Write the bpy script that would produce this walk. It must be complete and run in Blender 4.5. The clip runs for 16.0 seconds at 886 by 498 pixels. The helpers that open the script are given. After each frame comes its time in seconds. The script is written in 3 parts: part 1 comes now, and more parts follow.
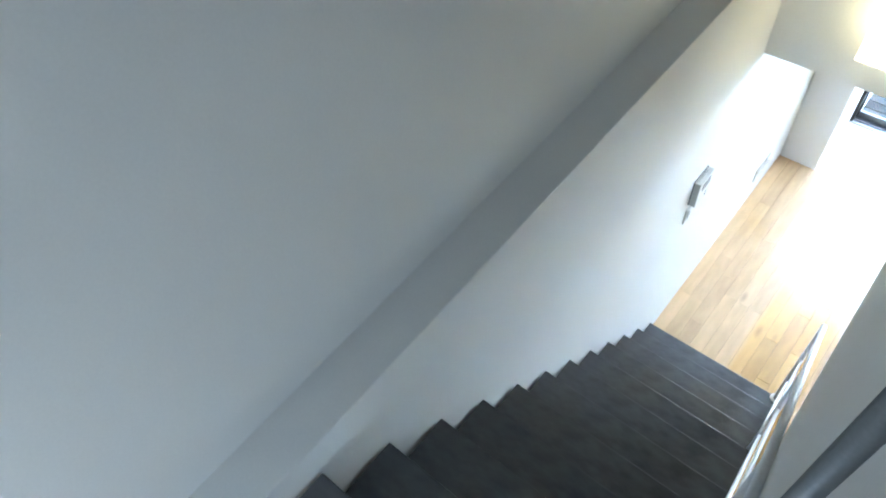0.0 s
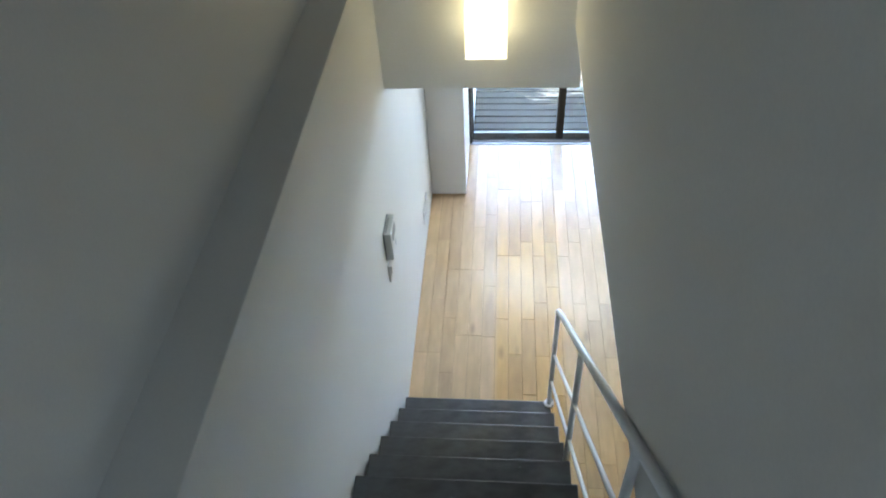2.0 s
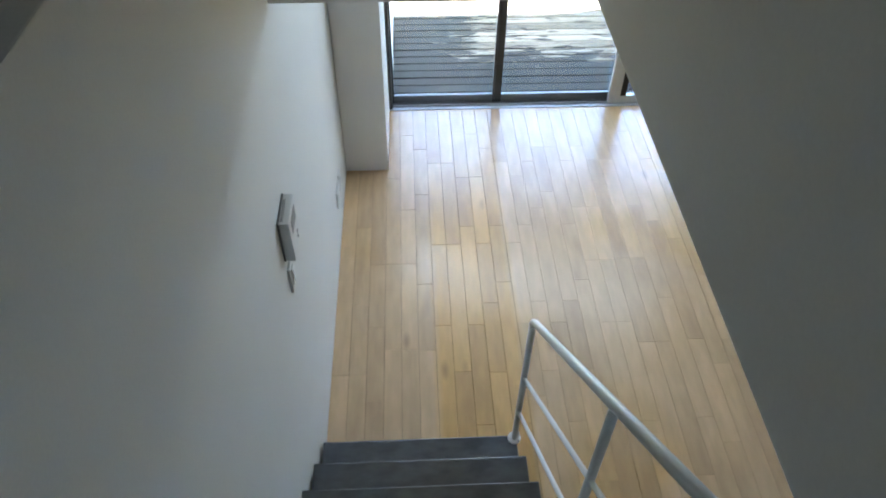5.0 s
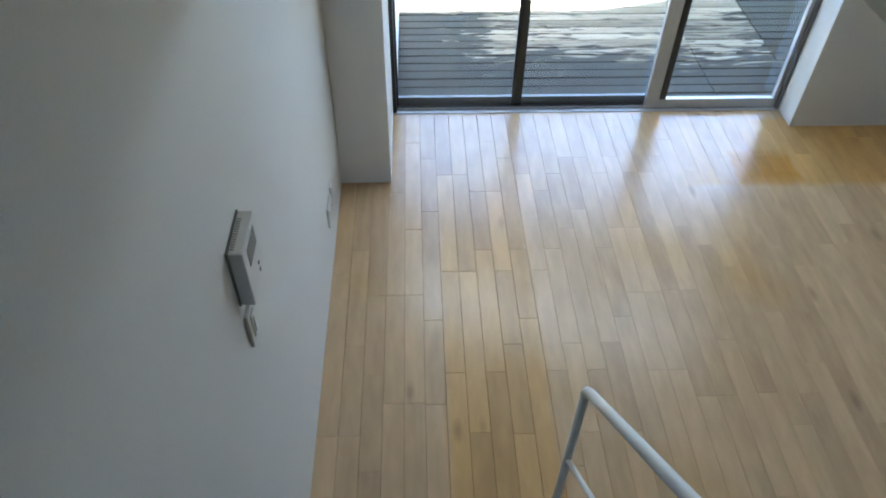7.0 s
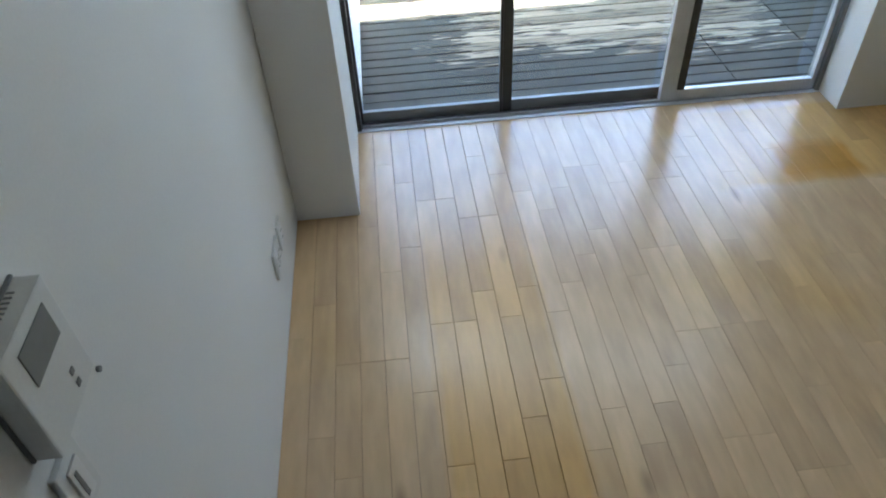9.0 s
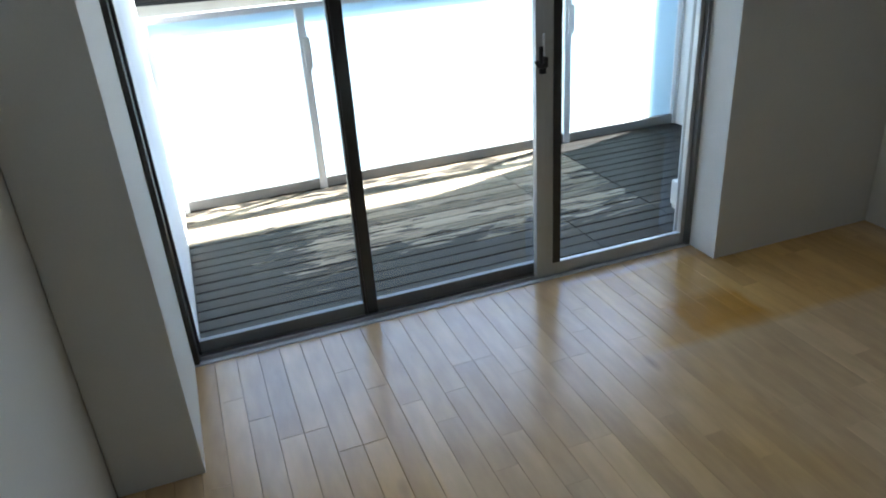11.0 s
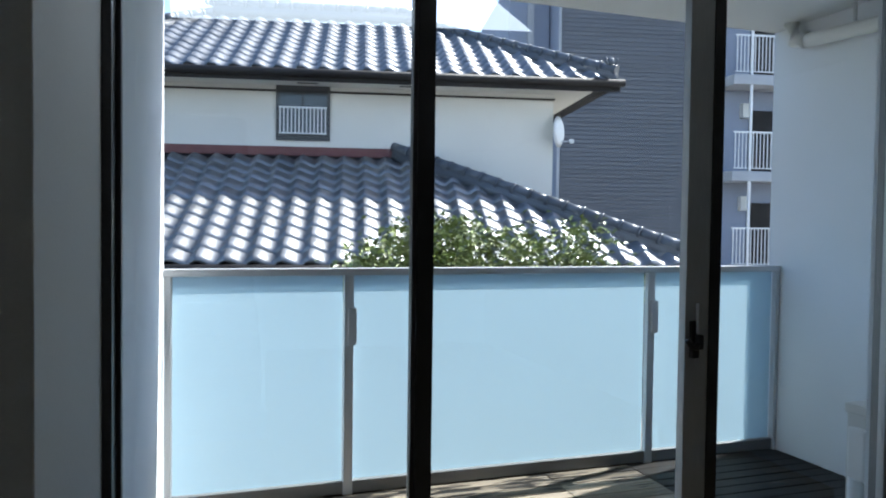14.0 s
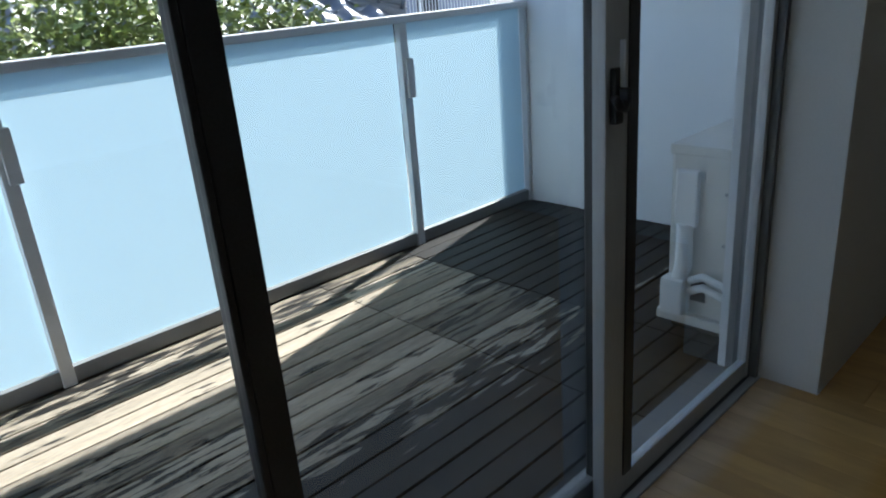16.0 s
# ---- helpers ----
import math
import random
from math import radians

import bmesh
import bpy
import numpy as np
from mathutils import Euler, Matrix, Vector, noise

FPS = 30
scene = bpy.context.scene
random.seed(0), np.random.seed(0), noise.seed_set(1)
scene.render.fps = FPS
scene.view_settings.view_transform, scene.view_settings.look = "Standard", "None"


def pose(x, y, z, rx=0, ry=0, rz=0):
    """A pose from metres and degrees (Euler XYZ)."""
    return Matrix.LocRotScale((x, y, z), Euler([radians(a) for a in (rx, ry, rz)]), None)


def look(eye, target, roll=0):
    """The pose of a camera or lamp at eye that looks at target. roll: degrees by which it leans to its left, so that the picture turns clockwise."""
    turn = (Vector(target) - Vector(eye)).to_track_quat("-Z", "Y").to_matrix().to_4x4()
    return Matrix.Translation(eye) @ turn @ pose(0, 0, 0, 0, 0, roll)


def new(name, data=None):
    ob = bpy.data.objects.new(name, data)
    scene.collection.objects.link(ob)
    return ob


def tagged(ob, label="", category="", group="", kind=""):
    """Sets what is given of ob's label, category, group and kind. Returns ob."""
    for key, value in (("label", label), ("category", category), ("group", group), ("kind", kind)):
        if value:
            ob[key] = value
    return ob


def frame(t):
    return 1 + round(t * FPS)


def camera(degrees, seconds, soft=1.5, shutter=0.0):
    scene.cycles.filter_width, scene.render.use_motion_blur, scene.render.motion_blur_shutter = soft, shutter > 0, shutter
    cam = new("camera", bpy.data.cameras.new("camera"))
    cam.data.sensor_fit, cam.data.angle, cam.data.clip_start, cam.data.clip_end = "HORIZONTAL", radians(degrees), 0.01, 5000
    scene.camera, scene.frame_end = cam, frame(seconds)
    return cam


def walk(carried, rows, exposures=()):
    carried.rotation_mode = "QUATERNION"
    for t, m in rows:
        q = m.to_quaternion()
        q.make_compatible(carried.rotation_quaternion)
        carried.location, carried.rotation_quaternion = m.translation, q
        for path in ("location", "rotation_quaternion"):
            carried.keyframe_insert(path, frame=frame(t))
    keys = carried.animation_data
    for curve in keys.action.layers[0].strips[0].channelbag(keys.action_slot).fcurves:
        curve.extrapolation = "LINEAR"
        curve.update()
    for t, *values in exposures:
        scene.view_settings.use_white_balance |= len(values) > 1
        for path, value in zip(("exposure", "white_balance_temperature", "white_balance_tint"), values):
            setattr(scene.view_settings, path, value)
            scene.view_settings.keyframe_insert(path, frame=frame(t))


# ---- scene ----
cam = camera(63.81, 16.0, soft=2.0)
PATH = [
    (0.0, 0.768, -2.548, 4.345, 36.61, 4.65, 39.91),
    (0.5, 0.727, -2.519, 4.244, 39.11, 0.8, 28.0),
    (1.0, 0.68, -2.489, 4.134, 39.31, 3.55, 19.93),
    (1.5, 0.623, -2.459, 4.009, 43.6, 4.05, 9.9),
    (2.0, 0.576, -2.391, 3.885, 44.49, 2.79, 3.82),
    (2.5, 0.546, -2.289, 3.769, 42.95, 3.27, 0.73),
    (3.0, 0.507, -2.164, 3.643, 41.83, 3.95, -2.39),
    (3.5, 0.468, -2.028, 3.509, 43.07, 2.52, -7.02),
    (4.0, 0.459, -1.89, 3.368, 43.53, -0.48, -2.59),
    (4.2, 0.458, -1.834, 3.316, 43.14, -0.67, -2.29),
    (6.5, 0.444, -1.209, 2.764, 44.02, -0.06, -3.38),
    (7.0, 0.442, -1.078, 2.64, 44.44, -0.61, -1.99),
    (7.5, 0.465, -0.935, 2.493, 42.43, 0.58, -2.11),
    (8.0, 0.46, -0.785, 2.358, 44.3, 1.74, -3.98),
    (10.3, 0.531, -0.095, 1.753, 56.21, 5.02, -11.1),
    (10.5, 0.525, -0.053, 1.723, 58.98, 6.75, -13.19),
    (11.0, 0.497, 0.007, 1.698, 63.8, 3.62, -20.55),
    (11.5, 0.516, 0.051, 1.674, 68.39, 0.92, -22.72),
    (12.0, 0.552, 0.102, 1.625, 69.41, -0.18, -20.81),
    (12.5, 0.574, 0.208, 1.54, 72.35, 0.44, -19.77),
    (13.0, 0.558, 0.367, 1.477, 78.88, 1.0, -20.98),
    (13.5, 0.539, 0.615, 1.417, 83.5, 0.89, -20.27),
    (14.0, 0.511, 0.929, 1.388, 88.33, -0.73, -18.45),
    (14.5, 0.492, 1.237, 1.387, 90.44, 1.09, -23.06),
    (15.0, 0.523, 1.497, 1.363, 83.47, 1.46, -28.66),
    (15.5, 0.573, 1.718, 1.327, 75.03, 1.54, -33.08),
    (16.0, 0.647, 1.936, 1.304, 69.41, 4.35, -44.95),
]
STOPS = [(0.0, 6.4), (0.5, 6.1), (1.0, 5.75), (2.0, 5.3), (4.0, 4.9), (7.0, 4.25), (8.0, 4.2), (10.3, 3.55), (11.0, 3.15), (11.5, 2.7),
         (12.0, 2.35), (12.5, 1.95), (13.0, 1.6), (14.5, 1.2), (15.3, 1.2), (16.0, 1.55)]
EXPOSURES = [(t, e, 5500 if t < 1.5 else 5800 if t < 9 else 6200 if t < 12.9 else 5950, 9) for t, e in STOPS]
walk(cam, [(t, pose(x, y, z, rx, ry, rz)) for t, x, y, z, rx, ry, rz in PATH], EXPOSURES)

# ---- world and lights ----
SUN_DIR = Vector((0.82, 0.224, 1.0)).normalized()
world = bpy.data.worlds.new("sky_world")
scene.world = world
world.use_nodes = True
wn = world.node_tree.nodes
sky = wn.new("ShaderNodeTexSky")
sky.sky_type = "NISHITA"
sky.sun_disc = False
sky.sun_elevation = math.asin(SUN_DIR.z)
sky.sun_rotation = math.atan2(SUN_DIR.x, SUN_DIR.y)
wn["Background"].inputs["Strength"].default_value = 0.15
world.node_tree.links.new(sky.outputs[0], wn["Background"].inputs["Color"])
sun = new("sun", bpy.data.lights.new("sun", "SUN"))
sun.data.energy, sun.data.angle, sun.data.color = 5.0, radians(0.5), (1.0, 0.95, 0.87)
sun.matrix_world = look(SUN_DIR * 40, (0, 0, 0))


def area_lamp(name, m, sx, sy, watts, color):
    ob = new(name, bpy.data.lights.new(name, "AREA"))
    ob.data.shape, ob.data.size, ob.data.size_y, ob.data.energy, ob.data.color = "RECTANGLE", sx, sy, watts, color
    ob.matrix_world = m
    return ob


# one lamp adds to the daylight in the upper part of the balcony window; the other is a bluish fill added behind the
# stair head, for an upper window neither seen nor built
area_lamp("window_daylight", look((1.53, 2.735, 2.10), (1.3, 1.735, 1.75)), 2.3, 0.30, 0.75, (0.86, 0.94, 1.0))
area_lamp("landing_fill", look((0.6, -4.5, 3.05), (0.3, -1.0, 3.1)), 0.7, 0.6, 0.25, (0.72, 0.87, 1.0))


# ---- materials ----
def material(name, color, rough=0.5, metal=0.0, vary=0.12, scale=3.0, fine=60.0, bump=0.15, bump_dist=0.002, rand=0.0, stretch=(1, 1, 1),
             island=False, spec=0.5):
    m = bpy.data.materials.new(name)
    m.use_nodes = True
    nt = m.node_tree
    n, l = nt.nodes, nt.links
    b = n["Principled BSDF"]
    b.inputs["Roughness"].default_value, b.inputs["Metallic"].default_value = rough, metal
    b.inputs["Specular IOR Level"].default_value = spec
    tc = n.new("ShaderNodeTexCoord")
    mp = n.new("ShaderNodeMapping")
    mp.inputs["Scale"].default_value = stretch
    l.new(tc.outputs["Object"], mp.inputs["Vector"])
    big, small = n.new("ShaderNodeTexNoise"), n.new("ShaderNodeTexNoise")
    big.inputs["Scale"].default_value, small.inputs["Scale"].default_value = scale, fine
    big.inputs["Detail"].default_value = small.inputs["Detail"].default_value = 5
    l.new(mp.outputs[0], big.inputs["Vector"])
    l.new(mp.outputs[0], small.inputs["Vector"])
    add = n.new("ShaderNodeMath")
    add.operation = "ADD"
    l.new(big.outputs["Fac"], add.inputs[0])
    l.new(small.outputs["Fac"], add.inputs[1])
    last = add.outputs[0]
    if rand:
        info = n.new("ShaderNodeNewGeometry" if island else "ShaderNodeObjectInfo")
        mul = n.new("ShaderNodeMath")
        mul.operation = "MULTIPLY_ADD"
        mul.inputs[1].default_value, mul.inputs[2].default_value = rand, -rand / 2
        l.new(info.outputs["Random Per Island" if island else "Random"], mul.inputs[0])
        shift = n.new("ShaderNodeMath")
        shift.operation = "MULTIPLY"
        shift.inputs[1].default_value = 37.0
        l.new(info.outputs["Random Per Island" if island else "Random"], shift.inputs[0])
        l.new(shift.outputs[0], mp.inputs["Location"])
        a2 = n.new("ShaderNodeMath")
        a2.operation = "ADD"
        l.new(last, a2.inputs[0])
        l.new(mul.outputs[0], a2.inputs[1])
        last = a2.outputs[0]
    ramp = n.new("ShaderNodeMapRange")
    ramp.inputs["From Min"].default_value, ramp.inputs["From Max"].default_value = 0.55, 1.45
    ramp.inputs["To Min"].default_value, ramp.inputs["To Max"].default_value = 1 - vary * 2, 1 + vary
    l.new(last, ramp.inputs["Value"])
    mix = n.new("ShaderNodeVectorMath")
    mix.operation = "SCALE"
    mix.inputs[0].default_value = color
    l.new(ramp.outputs[0], mix.inputs["Scale"])
    l.new(mix.outputs[0], b.inputs["Base Color"])
    if bump:
        bp = n.new("ShaderNodeBump")
        bp.inputs["Strength"].default_value, bp.inputs["Distance"].default_value = bump, bump_dist
        l.new(small.outputs["Fac"], bp.inputs["Height"])
        l.new(bp.outputs[0], b.inputs["Normal"])
    return m


def nodes_of(m):
    return m.node_tree.nodes, m.node_tree.links, m.node_tree.nodes["Principled BSDF"]


WALL = material("wall_paint", (0.80, 0.79, 0.76), 0.7, vary=0.025, scale=1.2, fine=140, bump=0.25, bump_dist=0.001)
CEIL = material("ceiling_paint", (0.80, 0.79, 0.77), 0.75, vary=0.02, fine=120)
BALWALL = material("balcony_render", (0.74, 0.76, 0.78), 0.85, vary=0.05, scale=2, fine=180, bump=0.5)
STEEL = material("stair_steel", (0.105, 0.108, 0.112), 0.30, metal=0.2, vary=0.32, scale=3.5, fine=11, bump=0.03, stretch=(1, 2, 2))
WHITEPAINT = material("white_enamel", (0.78, 0.78, 0.77), 0.3, vary=0.03, fine=90, bump=0.05)
ALU = material("aluminium", (0.60, 0.61, 0.62), 0.42, metal=0.3, vary=0.06, scale=4, fine=200, bump=0.04, stretch=(1, 1, 0.1))
DARKALU = material("dark_aluminium", (0.075, 0.073, 0.072), 0.4, metal=0.5, vary=0.15, fine=200, bump=0.05)
MIDALU = material("grey_aluminium", (0.20, 0.205, 0.21), 0.42, metal=0.3, vary=0.08, fine=200, bump=0.05)
PLASTIC = material("white_plastic", (0.72, 0.72, 0.70), 0.38, vary=0.03, fine=150, bump=0.04)
GREYPLASTIC = material("grey_plastic", (0.20, 0.21, 0.21), 0.4, vary=0.05)
BLACK = material("black_plastic", (0.015, 0.015, 0.016), 0.35, vary=0.1)
ACWHITE = material("ac_casing", (0.62, 0.61, 0.56), 0.45, vary=0.08, scale=5, fine=90)
TILE = material("roof_tile", (0.21, 0.217, 0.228), 0.46, metal=0.8, vary=0.25, scale=4, fine=40, bump=0.2, rand=0.25, spec=1.0)
RIDGE = material("ridge_tile", (0.09, 0.10, 0.115), 0.32, vary=0.25, fine=40, rand=0.3, island=True)
HOUSEWALL = material("house_render", (0.74, 0.71, 0.64), 0.9, vary=0.06, scale=1.0, fine=60, bump=0.4)
GUTTER = material("gutter_brown", (0.020, 0.017, 0.016), 0.6, vary=0.15, spec=0.25)
FLASH = material("red_flashing", (0.16, 0.05, 0.045), 0.5, vary=0.15)
SIDING = material("grey_siding", (0.135, 0.14, 0.155), 0.75, vary=0.15, scale=0.8, fine=14, rand=0.25, island=True)
CONCRETE = material("pale_concrete", (0.42, 0.43, 0.45), 0.85, vary=0.1, scale=0.6, fine=20)
# slab concrete darkened: the shade in the gaps between deck boards, put into colour
DARKSLAB = material("shaded_concrete", (0.07, 0.07, 0.07), 0.9, vary=0.2, scale=2, fine=30)
BLUEWALL = material("blue_grey_render", (0.26, 0.29, 0.36), 0.85, vary=0.08, scale=0.5)
GROUND = material("ground_earth", (0.16, 0.15, 0.13), 0.95, vary=0.25, scale=0.4, fine=6)
BARK = material("bark", (0.11, 0.085, 0.06), 0.9, vary=0.3, fine=30, bump=0.6)
LEAF = material("leaf", (0.20, 0.245, 0.06), 0.45, vary=0.35, scale=3, fine=20, rand=0.7, island=True)
DARKGLASS = material("dark_window_glass", (0.10, 0.115, 0.13), 0.08, vary=0.1)

# maple boards: grain along the board, tone from board to board
WOOD = material("maple_board", (0.66, 0.455, 0.252), 0.25, vary=0.11, scale=2.2, fine=5, spec=0.6, bump=0.1, bump_dist=0.0008, rand=0.55, stretch=(5, 1.1, 5))
WOODREST = material("maple_board_rest", (0.66, 0.455, 0.252), 0.25, vary=0.11, scale=2.2, fine=5, spec=0.6, bump=0.1, bump_dist=0.0008, rand=0.55,
                    stretch=(5, 1.1, 5), island=True)
UNDER = material("floor_base", (0.16, 0.09, 0.04), 0.8)


def knots(m):
    """Small dark knots and mineral streaks in the boards."""
    n, l, b = nodes_of(m)
    tc = n.new("ShaderNodeNewGeometry")
    mp = n.new("ShaderNodeMapping")
    mp.inputs["Scale"].default_value = (9, 3.2, 1)
    l.new(tc.outputs["Position"], mp.inputs["Vector"])
    v = n.new("ShaderNodeTexVoronoi")
    v.inputs["Scale"].default_value = 0.55
    l.new(mp.outputs[0], v.inputs["Vector"])
    r = n.new("ShaderNodeMapRange")
    r.inputs["From Min"].default_value, r.inputs["From Max"].default_value = 0.03, 0.13
    r.inputs["To Min"].default_value, r.inputs["To Max"].default_value = 0.68, 1.0
    l.new(v.outputs["Distance"], r.inputs["Value"])
    src = b.inputs["Base Color"].links[0].from_socket
    mul = n.new("ShaderNodeVectorMath")
    mul.operation = "SCALE"
    l.new(src, mul.inputs[0])
    l.new(r.outputs[0], mul.inputs["Scale"])
    # yellowed stretches of old varnish
    age = n.new("ShaderNodeTexNoise")
    age.inputs["Scale"].default_value, age.inputs["Detail"].default_value = 1.1, 3
    l.new(tc.outputs["Position"], age.inputs["Vector"])
    ar = n.new("ShaderNodeMapRange")
    ar.inputs["From Min"].default_value, ar.inputs["From Max"].default_value = 0.52, 0.68
    l.new(age.outputs["Fac"], ar.inputs["Value"])
    tint = n.new("ShaderNodeMix")
    tint.data_type = "RGBA"
    tint.inputs[6].default_value, tint.inputs[7].default_value = (1, 1, 1, 1), (0.98, 0.93, 0.76, 1)
    l.new(ar.outputs[0], tint.inputs["Factor"])
    mt = n.new("ShaderNodeVectorMath")
    mt.operation = "MULTIPLY"
    l.new(mul.outputs[0], mt.inputs[0])
    l.new(tint.outputs[2], mt.inputs[1])
    last = mt.outputs[0]
    sep = n.new("ShaderNodeSeparateXYZ")
    wob = n.new("ShaderNodeTexNoise")
    wob.inputs["Scale"].default_value, wob.inputs["Detail"].default_value = 5, 4
    l.new(tc.outputs["Position"], wob.inputs["Vector"])
    l.new(tc.outputs["Position"], sep.inputs[0])

    def calc(op, a, c):
        k = n.new("ShaderNodeMath")
        k.operation, k.use_clamp = op, False
        for i, v in enumerate((a, c)):
            if isinstance(v, (int, float)):
                k.inputs[i].default_value = v
            else:
                l.new(v, k.inputs[i])
        return k.outputs[0]

    def span(value, lo, hi, soft, rag):
        """1 between lo and hi, fading over soft metres, with an edge ragged by rag metres."""
        v = calc("ADD", value, calc("MULTIPLY", calc("SUBTRACT", wob.outputs["Fac"], 0.5), rag))
        d = calc("SUBTRACT", (hi - lo) / 2, calc("ABSOLUTE", calc("SUBTRACT", v, (lo + hi) / 2), 0))
        k = n.new("ShaderNodeMapRange")
        k.inputs["From Min"].default_value, k.inputs["From Max"].default_value = -soft / 2, soft / 2
        l.new(d, k.inputs["Value"])
        return k.outputs[0]

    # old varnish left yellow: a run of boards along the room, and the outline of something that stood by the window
    # the window patch runs past x 2.8, painting in the shaded corner by the pier
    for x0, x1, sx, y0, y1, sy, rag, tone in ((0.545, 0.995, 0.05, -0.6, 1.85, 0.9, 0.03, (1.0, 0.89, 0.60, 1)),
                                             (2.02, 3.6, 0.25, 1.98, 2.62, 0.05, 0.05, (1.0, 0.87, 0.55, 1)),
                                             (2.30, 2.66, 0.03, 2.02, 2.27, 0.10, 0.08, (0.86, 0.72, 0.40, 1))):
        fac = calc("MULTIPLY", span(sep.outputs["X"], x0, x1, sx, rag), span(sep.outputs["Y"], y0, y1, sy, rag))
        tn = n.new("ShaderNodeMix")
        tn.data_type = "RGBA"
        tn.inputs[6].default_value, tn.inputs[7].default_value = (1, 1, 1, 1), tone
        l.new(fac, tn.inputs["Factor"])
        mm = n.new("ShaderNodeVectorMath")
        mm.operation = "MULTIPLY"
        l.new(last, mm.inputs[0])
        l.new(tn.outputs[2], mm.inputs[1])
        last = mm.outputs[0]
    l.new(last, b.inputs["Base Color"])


knots(WOOD)
knots(WOODREST)


def deck_material():
    """Weathered boards: dry and pale in the middle and along the sun strip, soaked and dark round it, with a ragged
    edge.
    """
    m = material("weathered_deck", (0.30, 0.258, 0.20), 0.8, spec=0.2, vary=0.38, scale=2, fine=40, bump=0.5, stretch=(0.6, 6, 6), rand=0.5)
    n, l, b = nodes_of(m)
    geo = n.new("ShaderNodeNewGeometry")
    sep = n.new("ShaderNodeSeparateXYZ")
    l.new(geo.outputs["Position"], sep.inputs[0])

    def math_node(op, a, c=None):
        k = n.new("ShaderNodeMath")
        k.operation = op
        for i, v in enumerate((a, c)):
            if v is None:
                continue
            if isinstance(v, (int, float)):
                k.inputs[i].default_value = v
            else:
                l.new(v, k.inputs[i])
        return k.outputs[0]

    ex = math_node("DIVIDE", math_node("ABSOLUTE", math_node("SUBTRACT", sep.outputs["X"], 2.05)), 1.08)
    # past y 4.33 the sunlit strip by the rail is painted pale too
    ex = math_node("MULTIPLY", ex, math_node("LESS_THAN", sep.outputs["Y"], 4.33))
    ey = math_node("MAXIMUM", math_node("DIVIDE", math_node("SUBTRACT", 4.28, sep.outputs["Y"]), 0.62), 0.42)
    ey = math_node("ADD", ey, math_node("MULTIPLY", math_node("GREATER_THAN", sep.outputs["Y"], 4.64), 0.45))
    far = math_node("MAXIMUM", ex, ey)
    mp = n.new("ShaderNodeMapping")
    mp.inputs["Scale"].default_value = (2.0, 7.5, 1)
    l.new(geo.outputs["Position"], mp.inputs["Vector"])
    ns = n.new("ShaderNodeTexNoise")
    ns.inputs["Scale"].default_value, ns.inputs["Detail"].default_value, ns.inputs["Roughness"].default_value = 1.3, 7, 0.65
    l.new(mp.outputs[0], ns.inputs["Vector"])
    m2 = n.new("ShaderNodeMapping")
    m2.inputs["Scale"].default_value = (3.2, 24.0, 1)
    l.new(geo.outputs["Position"], m2.inputs["Vector"])
    n2 = n.new("ShaderNodeTexNoise")
    n2.inputs["Scale"].default_value, n2.inputs["Detail"].default_value = 1.6, 5
    l.new(m2.outputs[0], n2.inputs["Vector"])
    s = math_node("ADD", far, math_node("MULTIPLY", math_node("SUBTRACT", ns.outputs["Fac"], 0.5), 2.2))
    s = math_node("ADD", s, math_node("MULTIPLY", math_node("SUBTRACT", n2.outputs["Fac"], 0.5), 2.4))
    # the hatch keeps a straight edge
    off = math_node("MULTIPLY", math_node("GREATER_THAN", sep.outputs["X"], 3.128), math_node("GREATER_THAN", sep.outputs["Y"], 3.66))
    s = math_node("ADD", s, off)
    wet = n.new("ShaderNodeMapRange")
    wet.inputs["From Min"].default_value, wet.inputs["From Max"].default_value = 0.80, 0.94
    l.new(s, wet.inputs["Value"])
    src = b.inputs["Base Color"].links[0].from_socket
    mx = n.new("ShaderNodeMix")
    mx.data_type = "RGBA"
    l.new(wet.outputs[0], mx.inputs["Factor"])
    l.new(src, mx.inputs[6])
    # soaked tone, with the sky's blue reflection painted into it
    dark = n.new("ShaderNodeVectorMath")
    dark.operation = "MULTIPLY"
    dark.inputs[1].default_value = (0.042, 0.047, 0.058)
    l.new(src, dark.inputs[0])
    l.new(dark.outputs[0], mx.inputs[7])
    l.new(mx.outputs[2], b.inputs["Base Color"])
    rg = n.new("ShaderNodeMapRange")
    rg.inputs["To Min"].default_value, rg.inputs["To Max"].default_value = 0.85, 0.55
    l.new(wet.outputs[0], rg.inputs["Value"])
    l.new(rg.outputs[0], b.inputs["Roughness"])
    return m


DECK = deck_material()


def glass_material(name, color, rough):
    m = bpy.data.materials.new(name)
    m.use_nodes = True
    n, l, b = nodes_of(m)
    b.inputs["Base Color"].default_value = (*color, 1)
    b.inputs["Roughness"].default_value = rough
    b.inputs["Transmission Weight"].default_value = 1.0
    b.inputs["IOR"].default_value = 1.45
    return m


GLASS = glass_material("clear_glass", (0.97, 0.985, 0.98), 0.0)


def frosted_material():
    """Milky film on glass: it scatters the daylight through."""
    m = bpy.data.materials.new("frosted_glass")
    m.use_nodes = True
    n, l, b = nodes_of(m)
    b.inputs["Base Color"].default_value = (0.59, 0.70, 0.75, 1)
    b.inputs["Roughness"].default_value = 0.35
    tr = n.new("ShaderNodeBsdfTranslucent")
    tr.inputs["Color"].default_value = (0.60, 0.755, 0.83, 1)
    mx = n.new("ShaderNodeMixShader")
    mx.inputs["Fac"].default_value = 0.62
    l.new(b.outputs[0], mx.inputs[1])
    l.new(tr.outputs[0], mx.inputs[2])
    l.new(mx.outputs[0], n["Material Output"].inputs["Surface"])
    return m


FROST = frosted_material()


